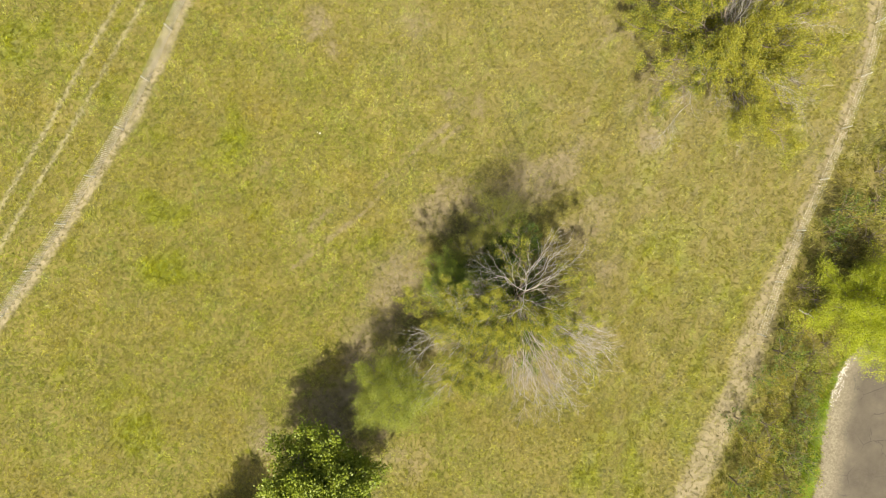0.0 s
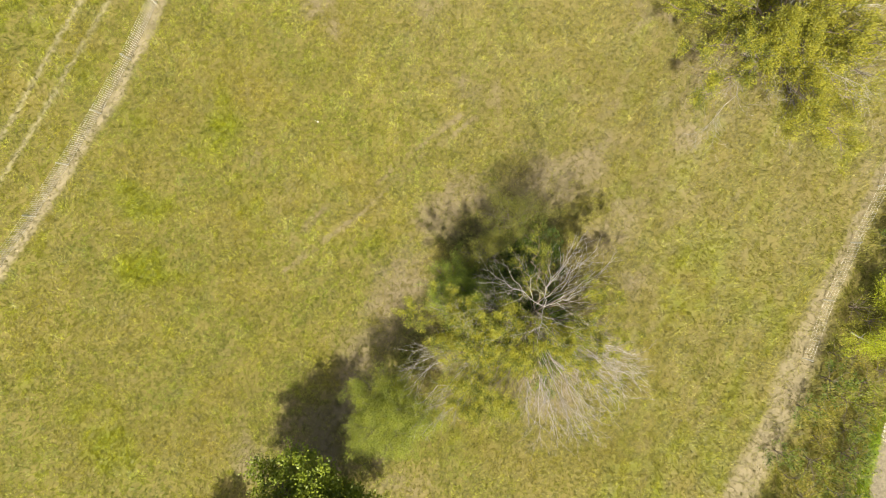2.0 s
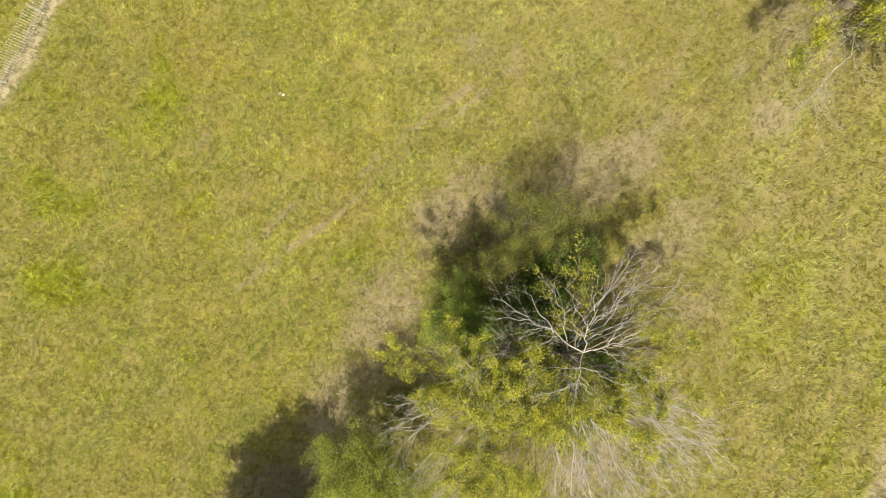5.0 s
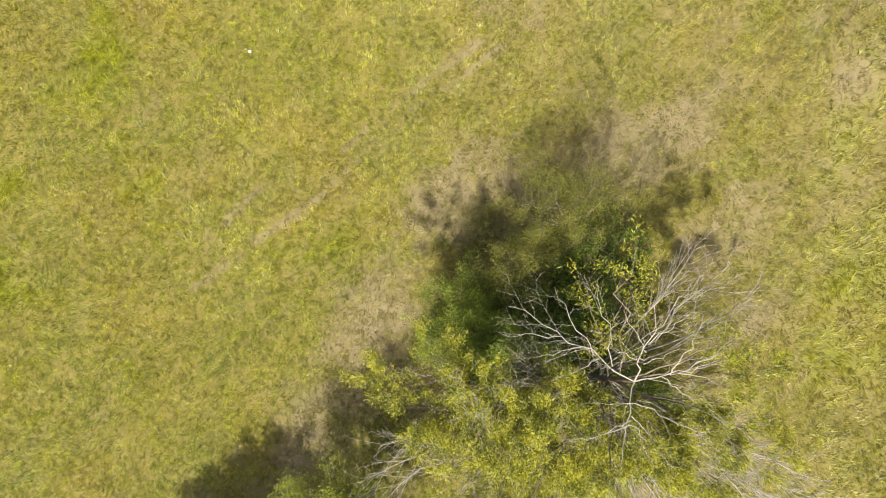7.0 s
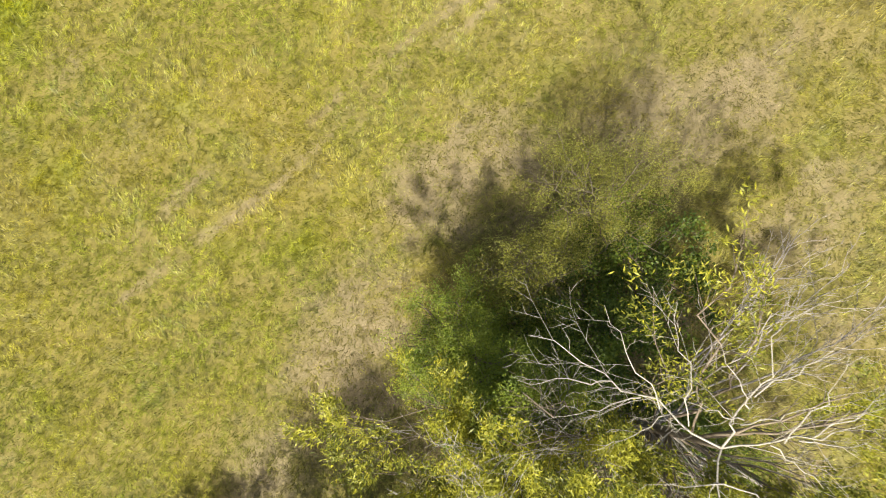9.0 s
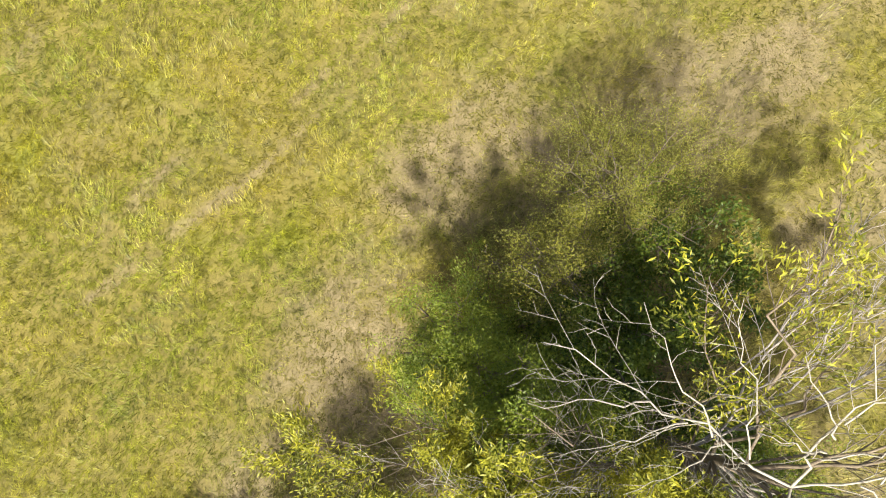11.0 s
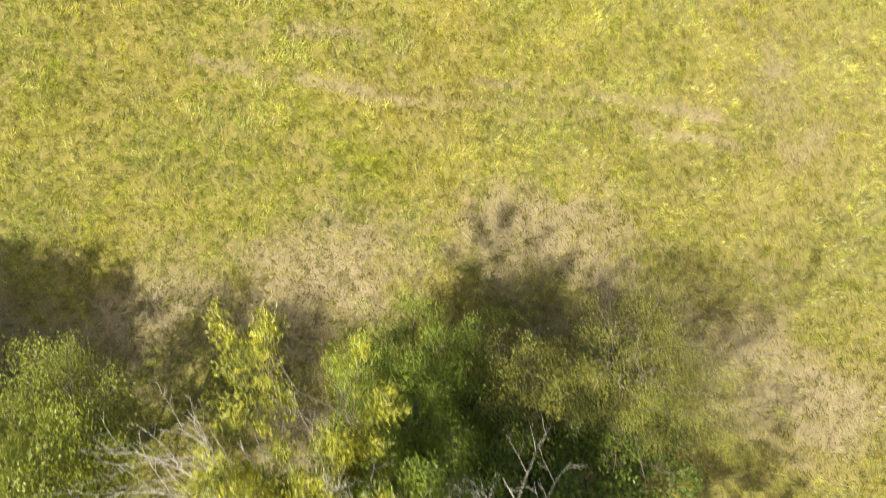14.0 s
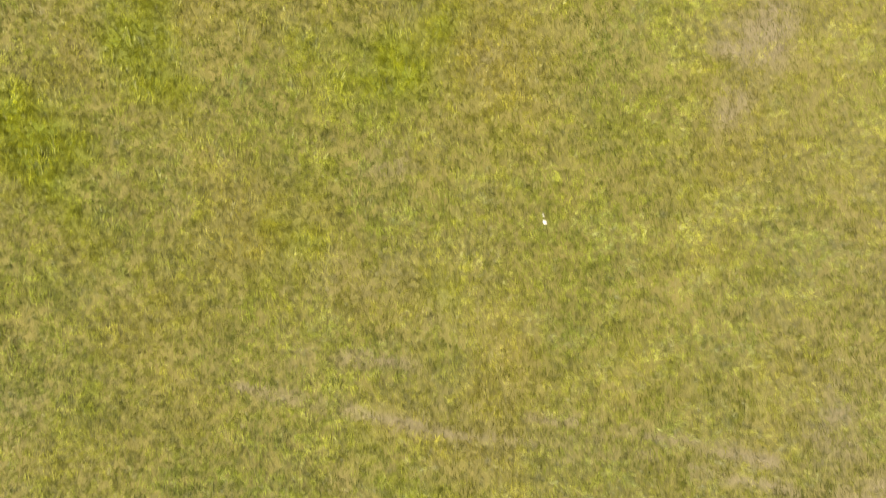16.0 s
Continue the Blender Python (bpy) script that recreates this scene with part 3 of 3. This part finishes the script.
def willow():
    L = []
    # dead limbs of the top: four main ones, and those that fork from them
    crown = (6.2, -3.4, 10.8)
    mains = [((2.4, -1.3, 12.0), -0.4, ((2.9, -2.7, 11.8, .45), (3.5, -0.7, 12.5, .35), (3.6, -3.4, 11.4, .30), (4.6, -0.6, 12.6, .22), (2.2, -2.0, 12.3, .60))),
             ((6.0, -0.9, 13.0), 0.2, ((5.2, -1.2, 12.8, .40), (6.9, -1.1, 12.9, .50), (4.9, -2.2, 12.4, .30), (6.7, -2.1, 12.7, .25))),
             ((7.9, -2.5, 12.0), 0.4, ((7.3, -1.3, 12.5, .40), (8.5, -3.1, 11.2, .50), (7.6, -3.8, 11.4, .30), (8.4, -1.8, 12.0, .60))),
             ((5.6, -5.6, 11.6), 0.2, ((4.6, -4.0, 11.2, .25), (5.0, -5.1, 10.8, .45), (4.1, -5.1, 11.3, .50), (6.7, -5.0, 11.2, .40), (7.1, -5.6, 11.4, .50), (7.9, -4.6, 11.4, .25)))]
    for end, bow, forks in mains:
        L.append((end, bow, .023, 1.0, BARE, None, DEAD))
        line = curved(np.array(crown), np.array(end), bow, 41)
        for x, y, z, s in forks:
            L.append(((x, y, z), 0.15, .015, tuple(line[int(s * 40)]), BARE, None, DEAD))
    for end, bow, start in (((2.4, -3.6, 11.2), 0.5, 0.7), ((1.6, -4.7, 10.6), 0.7, 0.6), ((3.3, -5.3, 11.2), 0.6, 0.7), ((8.9, -4.3, 11.6), 0.6, 0.8), ((7.6, -5.9, 11.4), 0.5, 0.8)):
        L.append((end, bow, .016, start, BARE, None, DEAD))
    for end, rad in (((5.4, 0.4, 13.0), .04), ((6.0, -0.2, 12.4), .03), ((4.4, -0.5, 12.0), .03)):
        L.append((end, 1.0, rad, 0.8, SPIRE, (30, 0.118, 0.22, 0.11, WILLOW, 0.85), BARK))
    # leafy plumes of the crown
    for end, bow in (((2.4, -2.5, 11.0), 0.9), ((3.1, -4.5, 11.0), 0.8), ((4.7, -5.4, 11.0), 0.8), ((2.0, -3.5, 10.4), 1.0), ((3.9, -3.9, 11.4), 0.6), ((1.7, -5.4, 9.9), 1.0),
                     ((6.5, -5.3, 11.2), 0.6), ((8.4, -5.2, 11.0), 0.8), ((10.5, -5.8, 10.0), 1.1), ((9.2, -4.5, 10.5), 1.0), ((7.7, -6.5, 10.2), 0.9), ((9.3, -6.6, 9.8), 1.1),
                     ((8.3, -2.2, 11.0), 1.0), ((9.6, -2.5, 10.0), 1.1), ((10.6, -3.3, 9.2), 1.3), ((7.2, -5.8, 10.8), 0.8), ((4.0, -6.4, 10.4), 0.9), ((5.6, -6.4, 10.6), 0.8)):
        share = 0.40 if end[0] < 2.5 else 0.54 if end[0] < 5 else 0.66
        L.append((end, bow, .038, 0.6, LIVE, (46, 0.122, 0.23, 0.105, WILLOW, share), BARK))
    for end, bow in (((4.3, -8.1, 9.0), 1.2), ((3.5, -9.4, 8.0), 1.4), ((5.2, -9.5, 8.0), 1.4), ((0.9, -6.9, 9.0), 1.3), ((2.4, -6.2, 9.8), 1.1), ((2.6, -7.8, 9.0), 1.2),
                     ((1.4, -8.2, 8.4), 1.3), ((4.7, -7.2, 9.8), 1.0), ((3.2, -8.6, 8.6), 1.2), ((6.0, -7.6, 9.6), 1.0), ((0.2, -5.9, 8.8), 1.3), ((2.2, -9.2, 7.8), 1.4)):
        L.append((end, bow, .036, 0.5, LIVE, (36, 0.120, 0.23, 0.115, WILLOW, 0.52), BARK))
    for end, bow in (((-1.3, -3.8, 8.5), 1.3), ((-0.3, -5.1, 8.5), 1.2), ((-0.8, -4.4, 8.6), 1.3), ((0.1, -4.2, 8.8), 1.2), ((1.1, -11.6, 6.0), 1.6), ((4.6, -11.3, 6.2), 1.6),
                     ((2.8, -11.2, 6.2), 1.6), ((-0.2, -10.4, 6.6), 1.5), ((1.8, -10.2, 6.8), 1.5), ((4.0, -10.4, 6.9), 1.5), ((11.6, -5.4, 8.6), 1.5), ((10.8, -9.4, 6.2), 1.5), ((9.0, -8.0, 8.6), 1.2)):
        L.append((end, bow, .034, 0.4, LIVE, (36, 0.118, 0.23, 0.110, WILLOW, 0.43 if end[1] > -6 and end[0] < 1 else 0.56), BARK))
    # bare fans of the sides
    for end, bow in (((-1.5, -6.8, 7.3), 1.0), ((-1.7, -7.9, 7.2), 1.0), ((-1.3, -8.8, 7.2), 1.0), ((-0.9, -11.4, 7.0), 1.3), ((-0.7, -9.9, 7.4), 1.2),
                     ((0.0, -11.4, 7.4), 1.4), ((12.3, -7.2, 8.8), 1.4), ((11.4, -6.2, 9.6), 1.2), ((9.8, -7.2, 10.2), 1.0)):
        L.append((end, bow, .040, 0.4, WIRY, None, DEAD))
    for end, bow in (((5.6, -9.9, 8.2), 1.2), ((6.7, -12.3, 6.6), 1.6), ((8.0, -12.6, 6.3), 1.6), ((9.2, -12.5, 6.4), 1.6), ((10.2, -12.1, 6.6), 1.6), ((6.0, -11.2, 7.4), 1.4), ((7.4, -11.2, 7.8), 1.4),
                     ((8.8, -11.0, 7.8), 1.4), ((10.0, -10.8, 7.4), 1.4), ((11.2, -10.4, 7.1), 1.5), ((11.6, -9.6, 7.2), 1.5), ((11.8, -8.5, 8.0), 1.4), ((10.8, -8.6, 8.4), 1.3), ((7.0, -9.6, 9.0), 1.1), ((8.8, -9.2, 8.8), 1.1),
                     ((12.4, -6.6, 7.6), 1.4), ((12.9, -7.6, 7.2), 1.5), ((12.7, -8.6, 7.0), 1.5), ((12.2, -9.6, 6.8), 1.5), ((11.6, -7.6, 8.2), 1.3),
                     ((8.2, 0.1, 8.2), 1.0), ((9.8, 0.0, 8.0), 1.1), ((10.7, -0.6, 8.0), 1.1), ((9.1, -0.7, 8.6), 1.0), ((9.0, 0.8, 7.4), 1.2), ((10.1, -1.3, 8.5), 1.0)):
        L.append((end, bow, .034, 0.5, DRY, None, TWIG))
    plant("willow_tree", (5.9, -5.6), (6.2, -3.4, 10.8), 0.26, L, "spreading half-dead willow with bare grey limbs and yellow-green leaves", "tree", 21)


def leafy_plant(name, base, radius, height, low, n, spec, leaf, label, category, seed, trunk=0.2, flat=1.0, wood=BARK, bare=0, west=None):
    r = np.random.RandomState(seed)
    L = []
    for k, end in enumerate(dome(r, base, radius, height, low, n, flat)):
        dead = k % 5 == 1 and k < 5 * bare
        L.append((end, 0.15 * radius, trunk * (0.12 if dead else 0.35), r.uniform(0.35, 1.0), BARE if dead else spec, None if dead else west if west and end[0] < base[0] - 2.5 else leaf, DEAD if dead else wood))
    return plant(name, base, (base[0], base[1], height * 0.45), trunk, L, label, category, seed + 1, bark=wood, trunk_sides=8)


willow()
leafy_plant("green_shrub", (1.2, -3.1), 2.6, 5.9, 0.9, 20, BUSHY, (34, 0.080, 0.36, 0.15, GREEN, 0.64), "dense mid-green leafy shrub under the willow", "shrub", 31, trunk=0.14)
leafy_plant("green_sapling", (2.8, -1.2), 0.75, 2.6, 0.5, 8, BUSHY, (30, 0.080, 0.36, 0.13, GREEN, 0.85), "small bright-green sapling in the gap between shrubs", "sapling", 38, trunk=0.05)
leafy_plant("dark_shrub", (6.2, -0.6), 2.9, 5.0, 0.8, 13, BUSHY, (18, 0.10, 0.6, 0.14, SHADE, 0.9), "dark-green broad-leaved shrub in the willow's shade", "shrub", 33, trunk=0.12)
leafy_plant("green_shrub", (2.9, -4.0), 2.3, 8.0, 1.6, 14, BUSHY, (34, 0.080, 0.36, 0.15, GREEN, 0.66), "taller green leafy shrub amid the willow's limbs", "shrub", 32, trunk=0.14)
# added filler: dark leaves stand in for the shaded hollow under the twigs
leafy_plant("dark_shrub", (7.6, -8.2), 2.6, 3.8, 0.6, 11, BUSHY, (6, 0.13, 0.5, 0.12, SHADE, 0.7), "low dark-green filler shrub whose tone imitates shade beneath willow twigs", "shrub", 34, trunk=0.10)
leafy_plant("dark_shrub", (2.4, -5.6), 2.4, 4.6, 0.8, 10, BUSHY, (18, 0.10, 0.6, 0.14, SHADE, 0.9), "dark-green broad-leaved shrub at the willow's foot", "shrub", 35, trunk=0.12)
# next two are added too: shade of the crown's gaps put into leaf colour
leafy_plant("dark_shrub", (4.4, -3.0), 2.6, 6.0, 1.0, 12, BUSHY, (18, 0.10, 0.6, 0.14, SHADE, 0.8), "added dark-green shrub whose tone deepens the willow crown's shaded gaps", "shrub", 36, trunk=0.12)
leafy_plant("olive_shrub", (7.0, -5.6), 3.0, 6.0, 1.2, 14, BUSHY, (16, 0.10, 0.5, 0.14, SHADE, 0.8), "added dark olive shrub whose tone imitates shade in the willow's core", "shrub", 81, trunk=0.12)
leafy_plant("olive_shrub", (3.8, -7.0), 2.6, 6.0, 1.4, 12, BUSHY, (22, 0.08, 0.4, 0.14, GREEN, 0.6), "green understorey shrub beneath the willow", "shrub", 83, trunk=0.12)
leafy_plant("olive_shrub", (8.8, -6.4), 2.6, 5.8, 1.2, 11, BUSHY, (20, 0.08, 0.4, 0.14, GREEN, 0.5), "thin olive understorey shrub among dead limbs", "shrub", 85, trunk=0.10)
leafy_plant("olive_shrub", (3.3, -0.8), 2.1, 5.8, 1.2, 11, BUSHY, (22, 0.065, 0.42, 0.16, AIRY, 0.62), "olive shrub between the green shrub and the young tree", "shrub", 87, trunk=0.10)
leafy_plant("airy_shrub", (5.1, 1.3), 3.0, 6.3, 1.0, 17, BUSHY, (40, 0.048, 0.36, 0.19, AIRY, 0.62), "thin olive-green young tree with fine leaves", "shrub", 37, trunk=0.10)
leafy_plant("fine_leaved_shrub", (-2.7, -11.5), 3.7, 8.4, 1.2, 24, BUSHY, (20, 0.08, 0.40, 0.19, FRESH, 0.76), "soft bright-green fine-leaved shrub beside the willow", "shrub", 39, trunk=0.14)
leafy_plant("maple_tree", (-8.0, -18.2), 4.6, 10.2, 3.4, 24, BUSHY, (12, 0.18, 0.70, 0.21, BROAD, 0.78), "round broad-leaved tree with yellowing outer leaves", "tree", 41, trunk=0.26)
leafy_plant("maple_tree", (-15.8, -25.2), 3.2, 7.4, 2.6, 13, BUSHY, (11, 0.20, 0.78, 0.26, BROAD, 0.90), "round broad-leaved tree at the meadow's edge", "tree", 43, trunk=0.26)
leafy_plant("wide_willow_tree", (22.0, 14.6), 8.9, 10.8, 2.2, 46, LIVE, (22, 0.15, 0.32, 0.17, GOLD, 0.70), "wide yellow-green willow with bare grey branches showing through", "tree", 45, trunk=0.30, bare=10, west=(22, 0.145, 0.32, 0.16, WILLOW, 0.52))
leafy_plant("yellow_tree", (33.9, -5.6), 4.4, 6.8, 0.8, 26, BUSHY, (22, 0.105, 0.45, 0.27, YELLOW, 0.90), "bright yellow-green fine-leaved tree overhanging the dry pond", "tree", 47)


leafy_plant("leafy_weed", (9.5, 1.9), 0.32, 0.5, 0.15, 6, BUSHY, (10, 0.09, 0.6, 0.05, FRESH, 1.0), "small bright-green leafy weed in dry grass", "weed", 91, trunk=0.015)


# ---- scrub between the eastern path and the pond ----
def scrub():
    kinds = [
        leafy_plant("scrub_bush", (26.8, -11.4), 1.3, 2.3, 0.4, 9, BUSHY, (14, 0.11, 0.55, 0.10, SHADE, 0.85), "dark-green bush beside the earth path", "bush", 61, trunk=0.06),
        leafy_plant("scrub_bush", (30.0, -13.0), 1.4, 1.7, 0.4, 8, BUSHY, (13, 0.11, 0.5, 0.10, FRESH, 0.8), "bright-green scrub bush near the pond", "bush", 63, trunk=0.06),
        leafy_plant("scrub_bush", (28.4, -16.5), 1.4, 1.5, 0.3, 8, BUSHY, (13, 0.11, 0.45, 0.10, RUST, 0.8), "rusty yellow weedy bush near the pond", "bush", 65, trunk=0.05),
        leafy_plant("scrub_bush", (32.4, -2.0), 1.4, 1.8, 0.4, 8, BUSHY, (13, 0.11, 0.45, 0.1, WILLOW, 0.75), "olive scrub bush beside the fence", "bush", 67, trunk=0.06),
    ]
    for k in kinds:
        tagged(k, group="scrub by the pond")
    places = [(25.2, -14.8, 0), (24.8, -19.8, 0), (28.4, -9.2, 0), (36.8, 5.6, 3), (30.2, -16.0, 1), (29.0, -19.0, 1), (31.6, -11.0, 1), (29.6, -10.6, 1),
              (28.0, -13.6, 2), (27.0, -18.0, 2), (29.8, -21.0, 2), (26.4, -21.4, 1), (27.4, -15.2, 1), (30.8, -14.6, 1), (30.2, -18.2, 3), (29.0, -7.4, 3),
              (30.6, -7.8, 2), (31.6, -5.0, 3), (30.4, -4.0, 3), (33.6, -0.6, 2), (34.4, 1.8, 2), (35.8, 0.2, 3), (32.6, 0.6, 0), (36.4, 3.2, 1),
              (31.2, -9.4, 1), (32.4, -8.6, 3), (29.6, -22.6, 1), (28.2, -11.4, 2), (38.0, 7.5, 0), (30.0, -14.8, 0), (29.3, -17.6, 0), (28.7, -20.4, 0), (31.0, -12.4, 0), (33.2, 2.4, 0), (37.5, 1.6, 3), (26.0, -16.6, 2)]
    r = random.Random(9)
    for x, y, k in places:
        s = r.uniform(0.95, 1.35)
        z = float(relief(np.array([x]), np.array([y]))[0])
        copy_thing(kinds[k], pose(x, y, z, 0, 0, r.uniform(0, 360)) @ Matrix.Diagonal((s, s, s * r.uniform(0.9, 1.4), 1)))


scrub()


# ---- fences ----
def wire_fence(name, line, height, label, gap=0.16, strands=5, strut=0.0085):
    """Woven wire on white posts along a line of points."""
    root = new(name)
    tagged(root, label, "fence")
    pts = np.array(line, float)
    seg = np.linalg.norm(np.diff(pts, axis=0), axis=1)
    s = np.concatenate([[0], np.cumsum(seg)])
    n = int(s[-1] / 4.2)
    at = np.linspace(0, s[-1], n + 1)
    X, Y = np.interp(at, s, pts[:, 0]), np.interp(at, s, pts[:, 1])
    Z = relief(X, Y)
    pv, pf = tubes_mesh([(np.array([(0, 0, -0.1), (0, 0, height * 0.5), (0, 0, height + 0.08), (0, 0, height + 0.1)]), np.array([.035, .034, .033, .012]), 6)])
    post = None
    for x, y, z in zip(X, Y, Z):
        if post is None:
            post = part("post", pv, pf, POST, root)
            post.location = (x, y, z)
        else:
            p = new("post", post.data)
            p.parent, p.location = root, (x, y, z)
    for k in range(n):
        a, b = np.array([X[k], Y[k], Z[k]]), np.array([X[k + 1], Y[k + 1], Z[k + 1]])
        tubes = []
        for h in np.linspace(0.15, height, strands):
            up = np.array([0, 0, h])
            tubes.append((np.array([a + up, (a + b) / 2 + up, b + up]), np.full(3, 0.003), 3))
        m = int(np.linalg.norm(b - a) / gap)
        for q in (np.arange(m) + 0.5) / m:
            c = a + (b - a) * q
            tubes.append((np.array([c + (0, 0, 0.08), c + (0, 0, height)]), np.full(2, strut), 3))
        part("wire_panel", *tubes_mesh(tubes), WIRE, root, "galvanised woven wire")
    return root


wire_fence("wire_fence", LEFT_FENCE, 1.5, "woven wire fence on white posts over a bare earth strip")
wire_fence("wire_fence", RIGHT_FENCE, 1.25, "woven wire fence on white posts beside the scrub", 0.20, 4, 0.0045)


# ---- dead wood and stones at the shore ----
def fallen_log():
    r = np.random.RandomState(3)
    pts = curved(np.array([-0.9, 0.5, 0.0]), np.array([0.9, -0.5, 0.12]), 0.1) + r.normal(0, 0.012, (9, 3))
    tubes = [(pts, np.linspace(0.075, 0.035, 9), 8)]
    for i, d in ((3, (0.2, 0.4, 0.2)), (6, (0.35, -0.1, 0.25))):
        tubes.append((np.array([pts[i], pts[i] + np.array(d) * 0.6, pts[i] + np.array(d)]), np.array([0.028, 0.02, 0.01]), 5))
    ob = mesh_object("fallen_branch", *tubes_mesh(tubes), DEAD, smooth=True)
    ob.location = (31.0, -6.3, 0.75)
    tagged(ob, "bleached bare fallen branch lying on the scrub", "branch")


fallen_log()


def pebbles():
    """Pale pebbles on the pond's upper shore."""
    r = np.random.RandomState(8)
    V, F = [], []
    for k in range(420):
        t = r.rand()
        x, y = 33.0 + 1.5 * t + r.normal(0.55, 0.28), -14.2 + 3.6 * t + r.normal(0, 0.4)
        size = r.uniform(0.02, 0.07)
        z = float(relief(np.array([x]), np.array([y]))[0]) + size * 0.2
        a = r.uniform(0, 6.28, 1)[0] + np.arange(5) * 1.2566
        ring = np.column_stack([x + size * np.cos(a) * r.uniform(0.7, 1.2, 5), y + size * np.sin(a) * r.uniform(0.7, 1.2, 5), np.full(5, z)])
        V += [*ring, (x, y, z + size * 0.55), (x, y, z - size * 0.4)]
        b = 7 * k
        for i in range(5):
            F += [(b + i, b + (i + 1) % 5, b + 5), (b + (i + 1) % 5, b + i, b + 6)]
    tagged(mesh_object("pebbles", V, F, STONE, smooth=True), "pale pebbles on the dry pond's shore", "pebbles", kind="stuff")


def pale_stone(x, y, size, seed):
    r = np.random.RandomState(seed)
    bm = bmesh.new()
    bmesh.ops.create_icosphere(bm, subdivisions=2, radius=size)
    for v in bm.verts:
        v.co = Vector((v.co.x * 1.3, v.co.y * 0.9, v.co.z * 0.55)) * (0.85 + 0.3 * r.rand())
    me = bpy.data.meshes.new("stone")
    bm.to_mesh(me)
    bm.free()
    me.materials.append(STONE)
    ob = new("stone", me)
    ob.location = (x, y, float(relief(np.array([x]), np.array([y]))[0]) + size * 0.25)
    tagged(ob, "small pale stone lying in the short grass", "stone")


pebbles()
pale_stone(-9.13, 8.63, 0.07, 1)
pale_stone(-9.32, 8.72, 0.05, 2)
